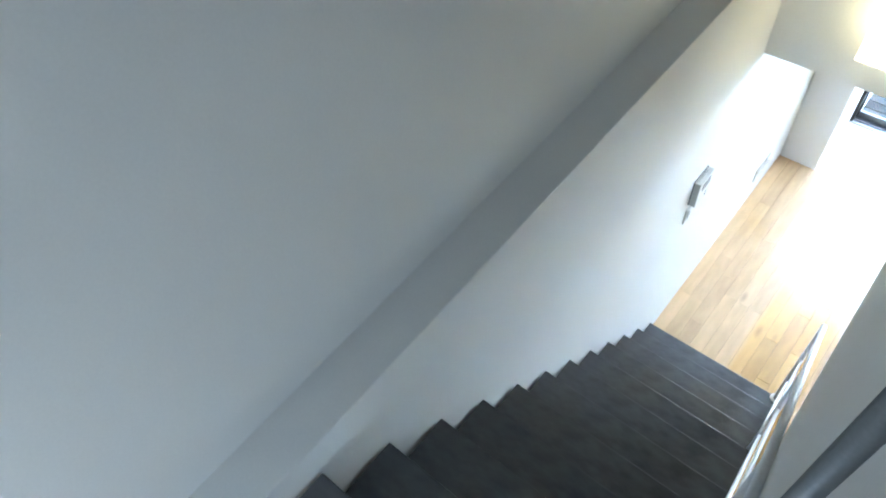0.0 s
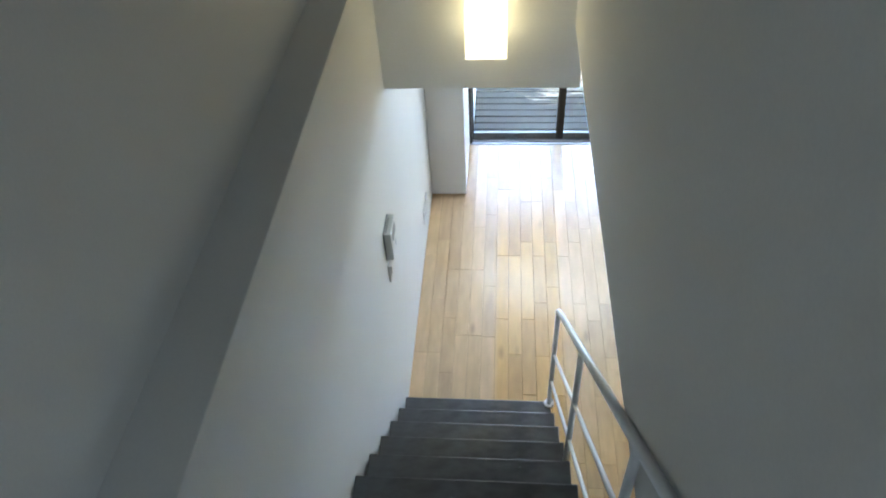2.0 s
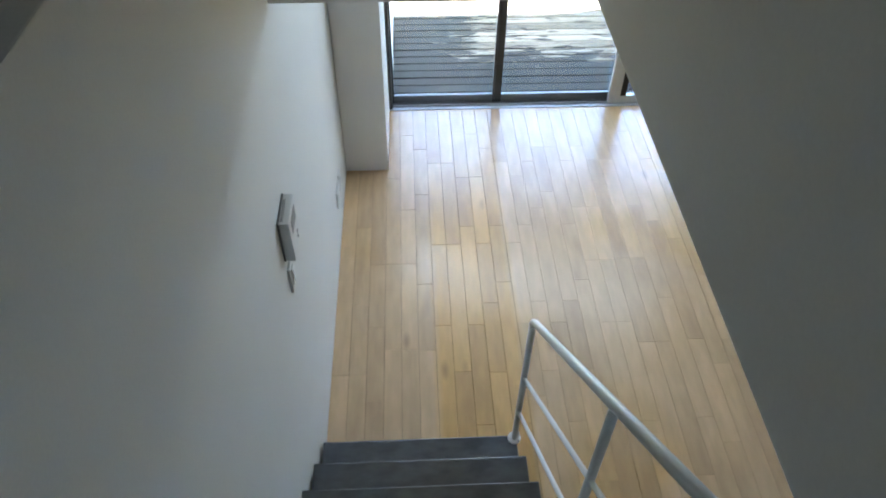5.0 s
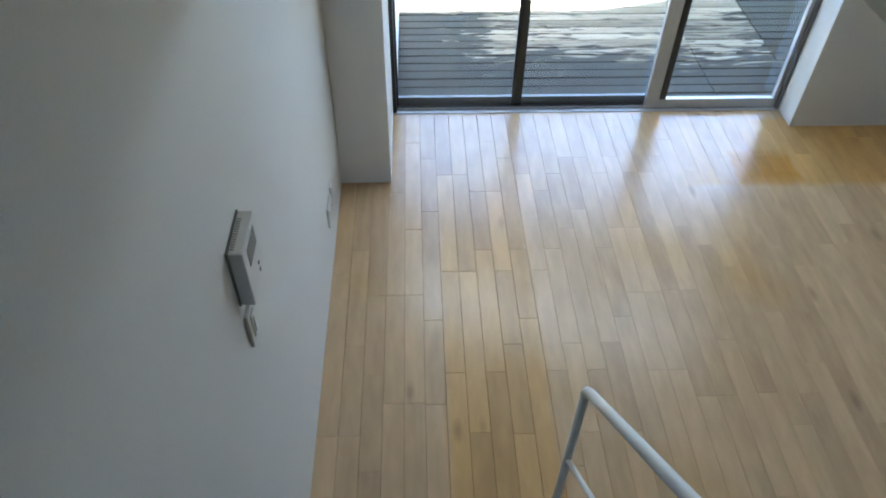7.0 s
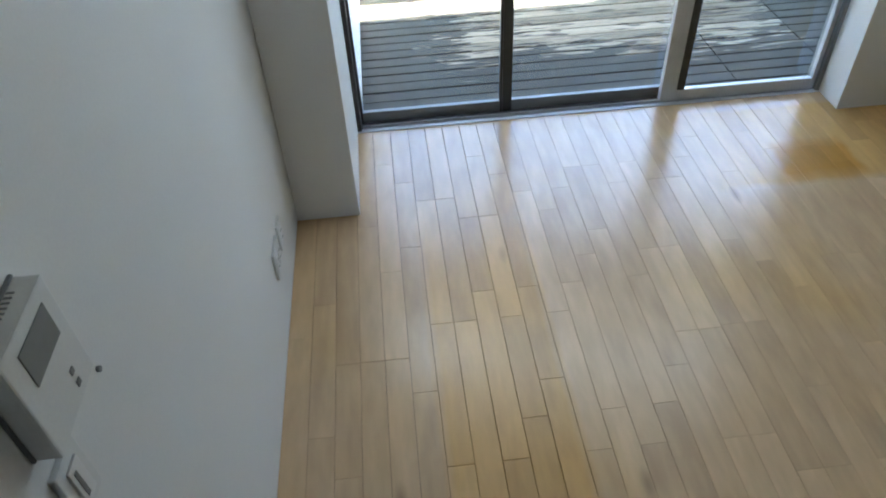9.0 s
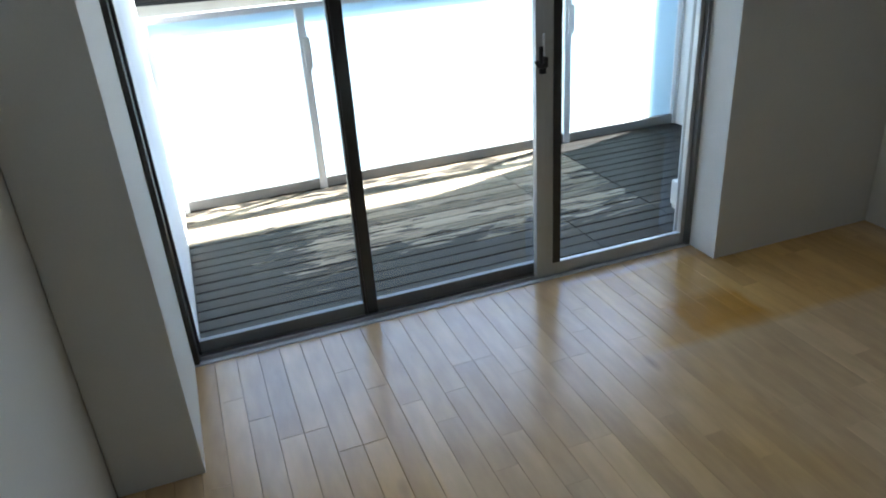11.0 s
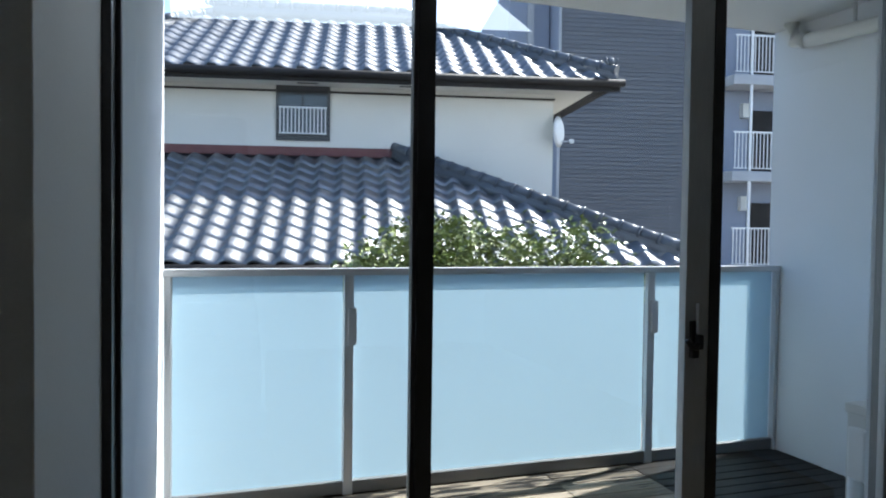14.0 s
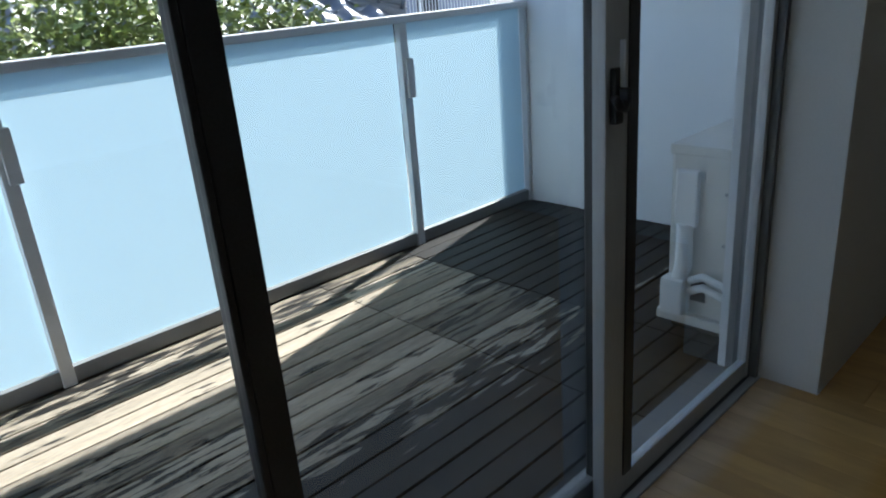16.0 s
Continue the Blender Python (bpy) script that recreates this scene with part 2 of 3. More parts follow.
def emitter(name, color, strength):
    m = bpy.data.materials.new(name)
    m.use_nodes = True
    n, l, b = nodes_of(m)
    b.inputs["Base Color"].default_value = (0.8, 0.75, 0.6, 1)
    b.inputs["Emission Color"].default_value = (*color, 1)
    b.inputs["Emission Strength"].default_value = strength
    return m


SHADE = emitter("lit_opal_shade", (1.0, 0.82, 0.42), 0.068)


# ---- mesh helpers ----
def box(bm, x0, x1, y0, y1, z0, z1, bevel=0.0, m=None):
    vs = [bm.verts.new((x, y, z)) for z in (z0, z1) for y in (y0, y1) for x in (x0, x1)]
    fs = [bm.faces.new([vs[i] for i in q]) for q in ((0, 2, 3, 1), (4, 5, 7, 6), (0, 1, 5, 4), (2, 6, 7, 3), (0, 4, 6, 2), (1, 3, 7, 5))]
    if bevel:
        es = list({e for f in fs for e in f.edges})
        out = bmesh.ops.bevel(bm, geom=es, offset=bevel, segments=2, profile=0.6, affect="EDGES")
        vs = list({v for f in out["faces"] for v in f.verts} | {v for v in vs if v.is_valid})
    if m is not None:
        bmesh.ops.transform(bm, matrix=m, verts=vs)
    return vs


def tube(bm, points, r, n=12):
    """A round bar through the points, with mitred bends and closed ends."""
    pts = [Vector(p) for p in points]
    rings = []
    for i, p in enumerate(pts):
        d = ((pts[min(i + 1, len(pts) - 1)] - p).normalized() + (p - pts[max(i - 1, 0)]).normalized()).normalized()
        side = d.cross(Vector((0.13, 0.31, 0.94))).normalized()
        up = side.cross(d)
        rings.append([bm.verts.new(p + (side * math.cos(a) + up * math.sin(a)) * r) for a in (2 * math.pi * k / n for k in range(n))])
    for a, b in zip(rings, rings[1:]):
        for k in range(n):
            bm.faces.new((a[k], a[(k + 1) % n], b[(k + 1) % n], b[k])).smooth = True
    bm.faces.new(rings[0][::-1])
    bm.faces.new(rings[-1])


def mesh_of(name, bm, mat):
    bmesh.ops.recalc_face_normals(bm, faces=bm.faces[:])
    me = bpy.data.meshes.new(name)
    bm.to_mesh(me)
    bm.free()
    me.materials.append(mat)
    return me


def part(name, bm, mat, parent=None, label=""):
    ob = new(name, mesh_of(name, bm, mat))
    if parent is not None:
        ob.parent = parent
    return tagged(ob, label=label) if label else ob


def solid(name, mat, x0, x1, y0, y1, z0, z1, parent=None, bevel=0.0, label=""):
    bm = bmesh.new()
    box(bm, x0, x1, y0, y1, z0, z1, bevel)
    return part(name, bm, mat, parent, label)


def rod(name, mat, points, r, parent=None, label="", n=12):
    bm = bmesh.new()
    tube(bm, points, r, n)
    return part(name, bm, mat, parent, label)


def thing(name, label, category, m=None, group="", kind=""):
    ob = new(name)
    ob.empty_display_size = 0.1
    if m is not None:
        ob.matrix_world = m
    return tagged(ob, label, category, group, kind)


def structure(ob, label, category):
    return tagged(ob, label, category, kind="structure")


# ---- the plan ----
CEIL_Z = 2.31          # ceiling of the room, underside of the stairwell side wall
BEAM_Z = 1.99          # underside of the stairwell far wall
WELL_Y = 0.54          # stairwell's far wall
WELL_X = 0.889         # stairwell's right wall
FIRST_FLOOR = 2.56     # upper landing
LEDGE_Z = 2.68         # ledge on the left wall, level with the upper floor
UPPER_Z = 4.95         # ceiling over the stair
PIER_X, PIER_Y = 0.284, 2.05
WIN_Y = 2.726
RIGHT_X, RPIER_Y = 2.78, 2.54
ROOM_X = 3.77
BACK_Y = -3.4
DECK_Z = -0.14
BAL_R = 4.34
RAIL_Y = 4.94

# floor base, walls and ceilings
structure(solid("floor_base", UNDER, -0.3, ROOM_X + 0.1, BACK_Y - 0.1, 2.72, -0.14, -0.018), "dark screed under the wooden boards", "floor")
structure(solid("wall_west", WALL, -0.16, 0.0, -4.6, PIER_Y + 0.9, -0.02, LEDGE_Z, bevel=0.004), "white painted plaster wall beside the stair with a ledge", "wall")
structure(solid("wall_west_upper", WALL, -0.30, -0.15, -4.6, WELL_Y + 0.25, LEDGE_Z, UPPER_Z), "white painted wall set back above the ledge", "wall")
structure(solid("wall_pier_west", WALL, 0.003, PIER_X, PIER_Y, 2.90, -0.015, CEIL_Z, bevel=0.003), "white plaster pier beside the sliding window", "wall")
structure(solid("wall_pier_east", WALL, RIGHT_X, ROOM_X + 0.1, RPIER_Y, 2.835, -0.015, CEIL_Z, bevel=0.003), "white plaster wall beside the sliding window", "wall")
structure(solid("wall_east", WALL, ROOM_X, ROOM_X + 0.12, BACK_Y, RPIER_Y - 0.002, -0.02, CEIL_Z), "white painted side wall of the room", "wall")
structure(solid("wall_south", WALL, 0.0, ROOM_X, BACK_Y - 0.12, BACK_Y, -0.02, CEIL_Z), "white painted back wall under the upper floor", "wall")
structure(solid("wall_well_north", WALL, -0.149, WELL_X + 0.045, WELL_Y, WELL_Y + 0.12, BEAM_Z, UPPER_Z, bevel=0.003), "white wall above the room carrying a lit lamp", "wall")
structure(solid("wall_well_east", WALL, WELL_X, WELL_X + 0.14, -4.6, WELL_Y - 0.003, CEIL_Z - 0.001, UPPER_Z, bevel=0.003), "white wall hanging beside the stair", "wall")
bm = bmesh.new()
box(bm, WELL_X + 0.1405, ROOM_X + 0.1, BACK_Y, 2.92, CEIL_Z, CEIL_Z + 0.2)
box(bm, 0.002, WELL_X + 0.140, WELL_Y + 0.122, 2.92, CEIL_Z, CEIL_Z + 0.2)
structure(part("ceiling", bm, CEIL), "white painted low ceiling of the room", "ceiling")
structure(solid("ceiling_upper", CEIL, -0.3, 1.3, -5.8, WELL_Y + 0.12, UPPER_Z, UPPER_Z + 0.15), "white ceiling above the stair", "ceiling")
structure(solid("floor_upper", WOOD, 0.002, WELL_X - 0.002, -4.6, -2.575, LEDGE_Z - 0.3, FIRST_FLOOR), "wooden floor of the upper landing", "floor")
structure(solid("wall_upper_south", WALL, -0.3, 1.3, -4.75, -4.6, LEDGE_Z - 0.2, UPPER_Z), "white end wall of the upper landing", "wall")

# ---- the stair ----
RISE, RUN, FIRST, NOSE = 0.2165, 0.2115, 0.18, -0.03
stair = thing("staircase", "dark grey folded steel staircase with worn treads along the wall", "staircase", kind="structure")
bm = bmesh.new()
box(bm, 0.012, 0.884, -RUN - 0.022, 0.0, -0.014, 0.0, 0.005)
box(bm, 0.012, 0.884, -0.014, -0.002, -FIRST + 0.002, -0.012)
first_me = mesh_of("tread", bm, STEEL)
bm = bmesh.new()
box(bm, 0.012, 0.884, -RUN - 0.022, 0.0, -0.014, 0.0, 0.005)
box(bm, 0.012, 0.884, -0.014, -0.002, -RISE + 0.002, -0.012)
tread_me = mesh_of("tread", bm, STEEL)
for k in range(12):
    ob = new("tread", first_me if k == 0 else tread_me)
    ob.location = (0, NOSE - RUN * k, FIRST + RISE * k)
    ob.parent = stair
bm = bmesh.new()
for k in range(11):
    box(bm, 0.04, 0.07, NOSE - RUN * (k + 1) - 0.02, NOSE - RUN * k - 0.03, FIRST + RISE * k - 0.12, FIRST + RISE * k - 0.016)
part("stringer", bm, STEEL, stair)

# rail of the stair
rail = thing("stair_railing", "white enamelled steel tube railing with two thin bars", "railing")
RX = 0.873
top_y, end_y, post_y = -2.19, -0.046, -0.829
pts = [(RX, top_y, 1.049 + (end_y - top_y) * 0.925), (RX, end_y - 0.03, 1.049 + 0.03 * 0.925), (RX, end_y - 0.008, 1.049 + 0.002), (RX, end_y, 1.03)]
rod("handrail", WHITEPAINT, pts, 0.0140, rail)
for off, r in ((0.375, 0.008), (0.635, 0.008)):
    rod("bar", WHITEPAINT, [(RX, end_y, 1.049 - off), (RX, top_y, 1.049 - off + (end_y - top_y) * (0.955 if off < 0.5 else 0.93))], r, rail, n=10)
for y, zt in ((end_y, 1.035), (post_y, 1.755), (post_y * 2 - end_y, 2.48)):
    foot = FIRST + RISE * math.floor((NOSE - y + 0.001) / RUN)
    p = rod("post", WHITEPAINT, [(RX, y, foot), (RX, y, zt)], 0.0125, rail)
    rod("foot_plate", WHITEPAINT, [(RX, y, foot), (RX, y, foot + 0.008)], 0.03, p, n=16)
    for dy in (-0.018, 0.018):
        rod("bolt", ALU, [(RX + 0.02, y + dy, foot + 0.006), (RX + 0.02, y + dy, foot + 0.02)], 0.006, p, n=6)

# unlit top post of the rail: its shade is put into the grey colour
newel = rod("post", MIDALU, [(0.846, -2.215, LEDGE_Z - 0.25), (0.846, -2.215, 3.95)], 0.0125, rail, "steel newel at the stair head, greyed for shade")
rod("foot_plate", MIDALU, [(0.846, -2.215, FIRST + RISE * 10), (0.846, -2.215, FIRST + RISE * 10 + 0.008)], 0.03, newel, n=16)

# ---- wall lamp ----
lamp = thing("wall_lamp", "lit cube wall lamp with a warm opal glass shade", "lamp")
solid("back_plate", WHITEPAINT, 0.45, 0.55, WELL_Y - 0.02, WELL_Y, 2.30, 2.44, lamp, 0.004)
bm = bmesh.new()
box(bm, 0.410, 0.590, 0.36, 0.372, 2.250, 2.485, 0.004)
box(bm, 0.410, 0.590, 0.508, 0.520, 2.250, 2.485, 0.004)
box(bm, 0.410, 0.422, 0.373, 0.507, 2.250, 2.485, 0.004)
box(bm, 0.578, 0.590, 0.373, 0.507, 2.250, 2.485, 0.004)
box(bm, 0.423, 0.577, 0.373, 0.507, 2.250, 2.262, 0.002)
part("shade", bm, SHADE, lamp, "glowing warm white glass shade")

# ---- intercom, switch, socket ----
icom = thing("intercom", "white wall intercom with a small grey screen and vent slots", "intercom")
solid("back_plate", GREYPLASTIC, 0.0, 0.006, 0.050, 0.202, 1.300, 1.482, icom, 0.002)
solid("body", PLASTIC, 0.006, 0.040, 0.052, 0.200, 1.302, 1.480, icom, 0.004)
solid("screen", GREYPLASTIC, 0.0385, 0.0415, 0.086, 0.172, 1.402, 1.458, icom, 0.001, "grey glass screen")
for k in range(13):
    solid("vent_slot", GREYPLASTIC, 0.009, 0.019, 0.066 + k * 0.0085, 0.069 + k * 0.0085, 1.4795, 1.4808, icom)
solid("button", GREYPLASTIC, 0.0395, 0.042, 0.146, 0.156, 1.345, 1.355, icom, 0.001)
solid("button", GREYPLASTIC, 0.0395, 0.042, 0.146, 0.156, 1.322, 1.332, icom, 0.001)
switch = thing("light_switch", "white wall switch plate with a grey rocker under the intercom", "switch")
solid("plate", PLASTIC, 0.0, 0.010, 0.050, 0.124, 1.135, 1.255, switch, 0.003)
solid("rocker", WHITEPAINT, 0.009, 0.014, 0.070, 0.104, 1.155, 1.235, switch, 0.002)
solid("marker", GREYPLASTIC, 0.0135, 0.0150, 0.078, 0.086, 1.168, 1.222, switch)
dot = thing("wall_button", "tiny grey round stud on the white wall", "button")
rod("cap", GREYPLASTIC, [(0.0, 0.257, 1.224), (0.006, 0.257, 1.224)], 0.005, dot)
for name, y0, y1, lab in (("wall_socket", 1.425, 1.545, "white double socket plate low on the wall"), ("aerial_socket", 1.585, 1.655, "narrow white aerial socket plate low on the wall")):
    so = thing(name, lab, "socket")
    solid("plate", PLASTIC, 0.0, 0.011, y0, y1, 0.240, 0.360, so, 0.003)
    for yy in ((y0 * 0.72 + y1 * 0.28, y0 * 0.28 + y1 * 0.72) if y1 - y0 > 0.1 else ((y0 + y1) / 2,)):
        solid("insert", WHITEPAINT, 0.010, 0.014, yy - 0.020, yy + 0.020, 0.262, 0.338, so, 0.001)
        for zz in (0.283, 0.315):
            solid("slot", BLACK, 0.013, 0.0145, yy - 0.009, yy + 0.009, zz - 0.002, zz + 0.002, so)

# ---- sliding window ----
WTOP = CEIL_Z - 0.005
window = thing("window_1", "wide sliding aluminium window with three clear panes onto a balcony", "window", kind="structure")
solid("sill", MIDALU, PIER_X, RIGHT_X, WIN_Y, 2.90, -0.10, -0.004, window, 0.003)
solid("sill_strip", ALU, PIER_X, RIGHT_X, WIN_Y - 0.006, WIN_Y + 0.02, -0.012, 0.004, window, 0.002, "bright aluminium threshold strip")
for y0 in (2.762, 2.815):
    solid("track", ALU, PIER_X + 0.03, RIGHT_X - 0.03, y0, y0 + 0.006, -0.004, 0.012, window)
solid("jamb", DARKALU, PIER_X, PIER_X + 0.022, WIN_Y, 2.90, -0.004, WTOP, window, 0.003, "dark jamb")
solid("jamb", MIDALU, RIGHT_X - 0.022, RIGHT_X, WIN_Y, 2.835, -0.004, WTOP, window, 0.003)
solid("head", MIDALU, PIER_X + 0.022, RIGHT_X - 0.022, WIN_Y, 2.90, WTOP - 0.04, WTOP, window, 0.003)


def sash(x0, x1, y0, left, right, lmat, rmat, bmat):
    y1 = y0 + 0.034
    s = new("sash")
    s.empty_display_size = 0.1
    s.parent = window
    solid("stile", lmat, x0, x0 + left, y0, y1, 0.004, WTOP - 0.042, s, 0.003)
    solid("stile", rmat, x1 - right, x1, y0, y1, 0.004, WTOP - 0.042, s, 0.003)
    solid("bottom_rail", bmat, x0 + left, x1 - right, y0 + 0.002, y1 - 0.002, 0.006, 0.066, s, 0.003)
    solid("top_rail", bmat, x0 + left, x1 - right, y0 + 0.002, y1 - 0.002, WTOP - 0.10, WTOP - 0.044, s, 0.003)
    pane = solid("pane", GLASS, x0 + left - 0.004, x1 - right + 0.004, y0 + 0.014, y0 + 0.019, 0.062, WTOP - 0.096, s)
    pane.visible_shadow = False
    return s


sash(PIER_X + 0.023, 1.059, 2.800, 0.012, 0.012, DARKALU, DARKALU, MIDALU)
sash(1.060, 1.985, 2.800, 0.050, 0.045, DARKALU, DARKALU, MIDALU)
main = sash(1.905, RIGHT_X - 0.023, 2.752, 0.085, 0.022, ALU, ALU, ALU)
solid("edge_seal", DARKALU, 1.991, 2.030, 2.749, 2.787, 0.068, WTOP - 0.102, window, 0.002, "black rubber edge")
latch = thing("window_latch", "black crescent latch on the aluminium stile of the sliding window", "latch")
solid("base", BLACK, 1.918, 1.946, 2.734, 2.752, 1.00, 1.115, latch, 0.004)
bm = bmesh.new()
box(bm, 1.926, 1.944, 2.712, 2.735, 1.03, 1.075, 0.005)
tube(bm, [(1.935, 2.722, 1.05), (1.918, 2.716, 1.035), (1.902, 2.716, 1.04), (1.890, 2.722, 1.062)], 0.009, 8)
part("crescent", bm, BLACK, latch)
solid("lever", ALU, 1.930, 1.941, 2.722, 2.736, 1.076, 1.17, latch, 0.003, "upright grey lever")

# ---- balcony ----
structure(solid("balcony_slab", DARKSLAB, 0.0, BAL_R + 0.2, 2.902, 5.06, DECK_Z - 0.28, DECK_Z - 0.05), "concrete balcony slab under the deck", "slab")
structure(solid("balcony_wall_west", BALWALL, 0.05, 0.30, 2.902, 5.02, DECK_Z - 0.28, 2.80), "white rendered side wall of the balcony", "wall")
structure(solid("balcony_wall_east", BALWALL, BAL_R, BAL_R + 0.2, 2.902, 5.02, DECK_Z - 0.28, 2.80), "white rendered side wall of the balcony", "wall")
structure(solid("balcony_wall_house", BALWALL, RIGHT_X + 0.002, BAL_R, 2.838, 2.87, DECK_Z, 2.80), "white rendered house wall beside the window", "wall")
structure(solid("balcony_wall_head", BALWALL, 0.30, RIGHT_X, 2.902, 2.93, CEIL_Z, 2.80), "white rendered wall above the window", "wall")
structure(solid("balcony_ceiling", BALWALL, 0.05, BAL_R + 0.2, 2.902, 5.02, 2.80, 3.0), "white underside of the balcony above", "ceiling")
structure(solid("wall_outer", BALWALL, -3.0, 9.0, -5.0, -4.8, -3.4, 6.0), "plain outer wall of the building", "wall")

balustrade = thing("balcony_railing", "grey aluminium balcony railing with frosted glass panels", "railing")
solid("top_rail", ALU, 0.302, BAL_R - 0.002, RAIL_Y - 0.035, RAIL_Y + 0.035, 1.115, 1.155, balustrade, 0.006)
solid("bottom_rail", MIDALU, 0.302, BAL_R - 0.002, RAIL_Y - 0.02, RAIL_Y + 0.02, DECK_Z + 0.004, DECK_Z + 0.075, balustrade, 0.004)
for k, px in enumerate((0.325, 1.285, 3.287, BAL_R - 0.02)):
    w = 0.027 if 0 < k < 3 else 0.015
    p = solid("post", ALU, px - w, px + w, RAIL_Y - 0.03, RAIL_Y + 0.01, DECK_Z - 0.05, 1.115, balustrade, 0.004)
    if 0 < k < 3:
        solid("clip", ALU, px - 0.008, px + 0.042, RAIL_Y - 0.048, RAIL_Y - 0.028, 0.72, 0.93, p, 0.004, "pale clamp on the post")
for x0, x1 in ((0.345, 1.255), (1.315, 3.255), (3.318, BAL_R - 0.04)):
    g = solid("glass_panel", FROST, x0, x1, RAIL_Y + 0.012, RAIL_Y + 0.02, DECK_Z + 0.077, 1.112, balustrade, label="milky frosted glass")
    g.visible_shadow = False

# outdoor unit of the air conditioner
ac = thing("air_conditioner", "off-white air conditioner outdoor unit with pipe cover on the balcony deck", "air conditioner")
AX, AY0, AY1, AZ0, AZ1 = 3.10, 2.955, 3.235, -0.02, 0.66
solid("casing", ACWHITE, AX, AX + 0.78, AY0, AY1, AZ0, AZ1, ac, 0.012)
solid("lid", ACWHITE, AX - 0.006, AX + 0.786, AY0 - 0.006, AY1 + 0.006, AZ1 - 0.03, AZ1 + 0.012, ac, 0.006)
solid("base_tray", ACWHITE, AX - 0.03, AX + 0.79, AY0 - 0.01, AY1 + 0.03, AZ0 - 0.03, AZ0 + 0.012, ac, 0.005)
for fx in (AX + 0.1, AX + 0.6):
    solid("foot", BLACK, fx, fx + 0.08, AY0 - 0.01, AY1 + 0.03, DECK_Z, AZ0 - 0.03, ac, 0.005)
solid("valve_cover", PLASTIC, AX - 0.03, AX + 0.004, AY1 - 0.12, AY1 - 0.03, 0.36, 0.58, ac, 0.012)
bm = bmesh.new()
tube(bm, [(AX - 0.022, AY1 - 0.075, 0.37), (AX - 0.022, AY1 - 0.075, 0.20), (AX - 0.035, AY1 - 0.06, 0.12), (AX - 0.035, AY1 - 0.055, 0.0)], 0.032, 12)
part("pipe_duct", bm, PLASTIC, ac)
solid("duct_elbow", PLASTIC, AX - 0.075, AX - 0.002, AY1 - 0.10, AY1 - 0.005, 0.0, 0.15, ac, 0.012)
for dz in (0.0, 0.045):
    rod("hose", PLASTIC, [(AX - 0.03, AY1 - 0.11, 0.10 + dz), (AX - 0.05, AY1 - 0.17, 0.135 + dz), (AX - 0.045, AY1 - 0.24, 0.11 + dz),
                          (AX - 0.03, AY0 - 0.01, 0.07 + dz)], 0.016, ac, n=10)
solid("valve_recess", BLACK, AX - 0.004, AX + 0.01, AY1 - 0.16, AY1 - 0.10, 0.05, 0.15, ac, 0.002)
for zz in (0.3, 0.5):
    rod("screw", GREYPLASTIC, [(AX - 0.004, AY0 + 0.06, zz), (AX + 0.004, AY0 + 0.06, zz)], 0.007, ac, n=8)

# drain pipe under the balcony ceiling
pipe = thing("drain_pipe", "white plastic pipe fixed under the balcony ceiling", "pipe")
rod("pipe", PLASTIC, [(BAL_R - 0.07, 4.72, 2.66), (BAL_R - 0.07, 2.94, 2.56)], 0.045, pipe, n=16)
rod("elbow", PLASTIC, [(BAL_R - 0.07, 4.66, 2.66), (BAL_R - 0.07, 4.76, 2.68), (BAL_R - 0.07, 4.79, 2.80)], 0.054, pipe, n=16)
for yy in (4.3, 3.4):
    rod("bracket", ALU, [(BAL_R - 0.07, yy, 2.60), (BAL_R - 0.07, yy, 2.80)], 0.012, pipe)

# ---- the neighbour's house ----
ANG = radians(-12)
HM = Matrix.Rotation(ANG, 4, "Z")
E1, E2, WALLV = 9.60, 11.88, 12.48      # distance of lower eave, upper eave and front wall along the house's depth
UL = -6.2
house = thing("tiled_house", "two-storey cream house with glazed dark grey tiled hip roofs", "house", HM)
bm = bmesh.new()
box(bm, UL + 0.6, 3.40, WALLV, WALLV + 4.6, -3.2, 3.70)
part("wall", bm, HOUSEWALL, house)
bm = bmesh.new()
box(bm, UL + 0.3, 3.9, 10.3, WALLV - 0.003, -3.2, 0.9)
part("lower_wall", bm, HOUSEWALL, house)
bm = bmesh.new()
box(bm, UL + 0.1, 3.95, E2 + 0.06, WALLV + 5.1, 3.60, 3.66)
part("soffit", bm, HOUSEWALL, house)


def roof_shell(name, ev, ez, tv, tz, u0, u1, t0, t1, back):
    """Hip roof body: eave from u0 to u1 at depth ev, ridge from t0 to t1 at depth tv."""
    bm = bmesh.new()
    th = 0.10
    rows = []
    for dz in (0, -th):
        rows.append([bm.verts.new(p) for p in ((u0, ev, ez + dz), (u1, ev, ez + dz), (t1, tv, tz + dz), (t0, tv, tz + dz), (u1, back, ez + dz), (u0, back, ez + dz))])
    a, b = rows
    for q in ((0, 1, 2, 3), (1, 4, 2), (0, 3, 5), (3, 2, 4, 5)):
        bm.faces.new([a[i] for i in q])
        bm.faces.new([b[i] for i in q][::-1])
    for i, j in ((0, 1), (1, 4), (4, 5), (5, 0)):
        bm.faces.new((a[i], b[i], b[j], a[j]))
    return part(name, bm, GUTTER, house)


# wavy pantile
TW, TL = 0.325, 0.285


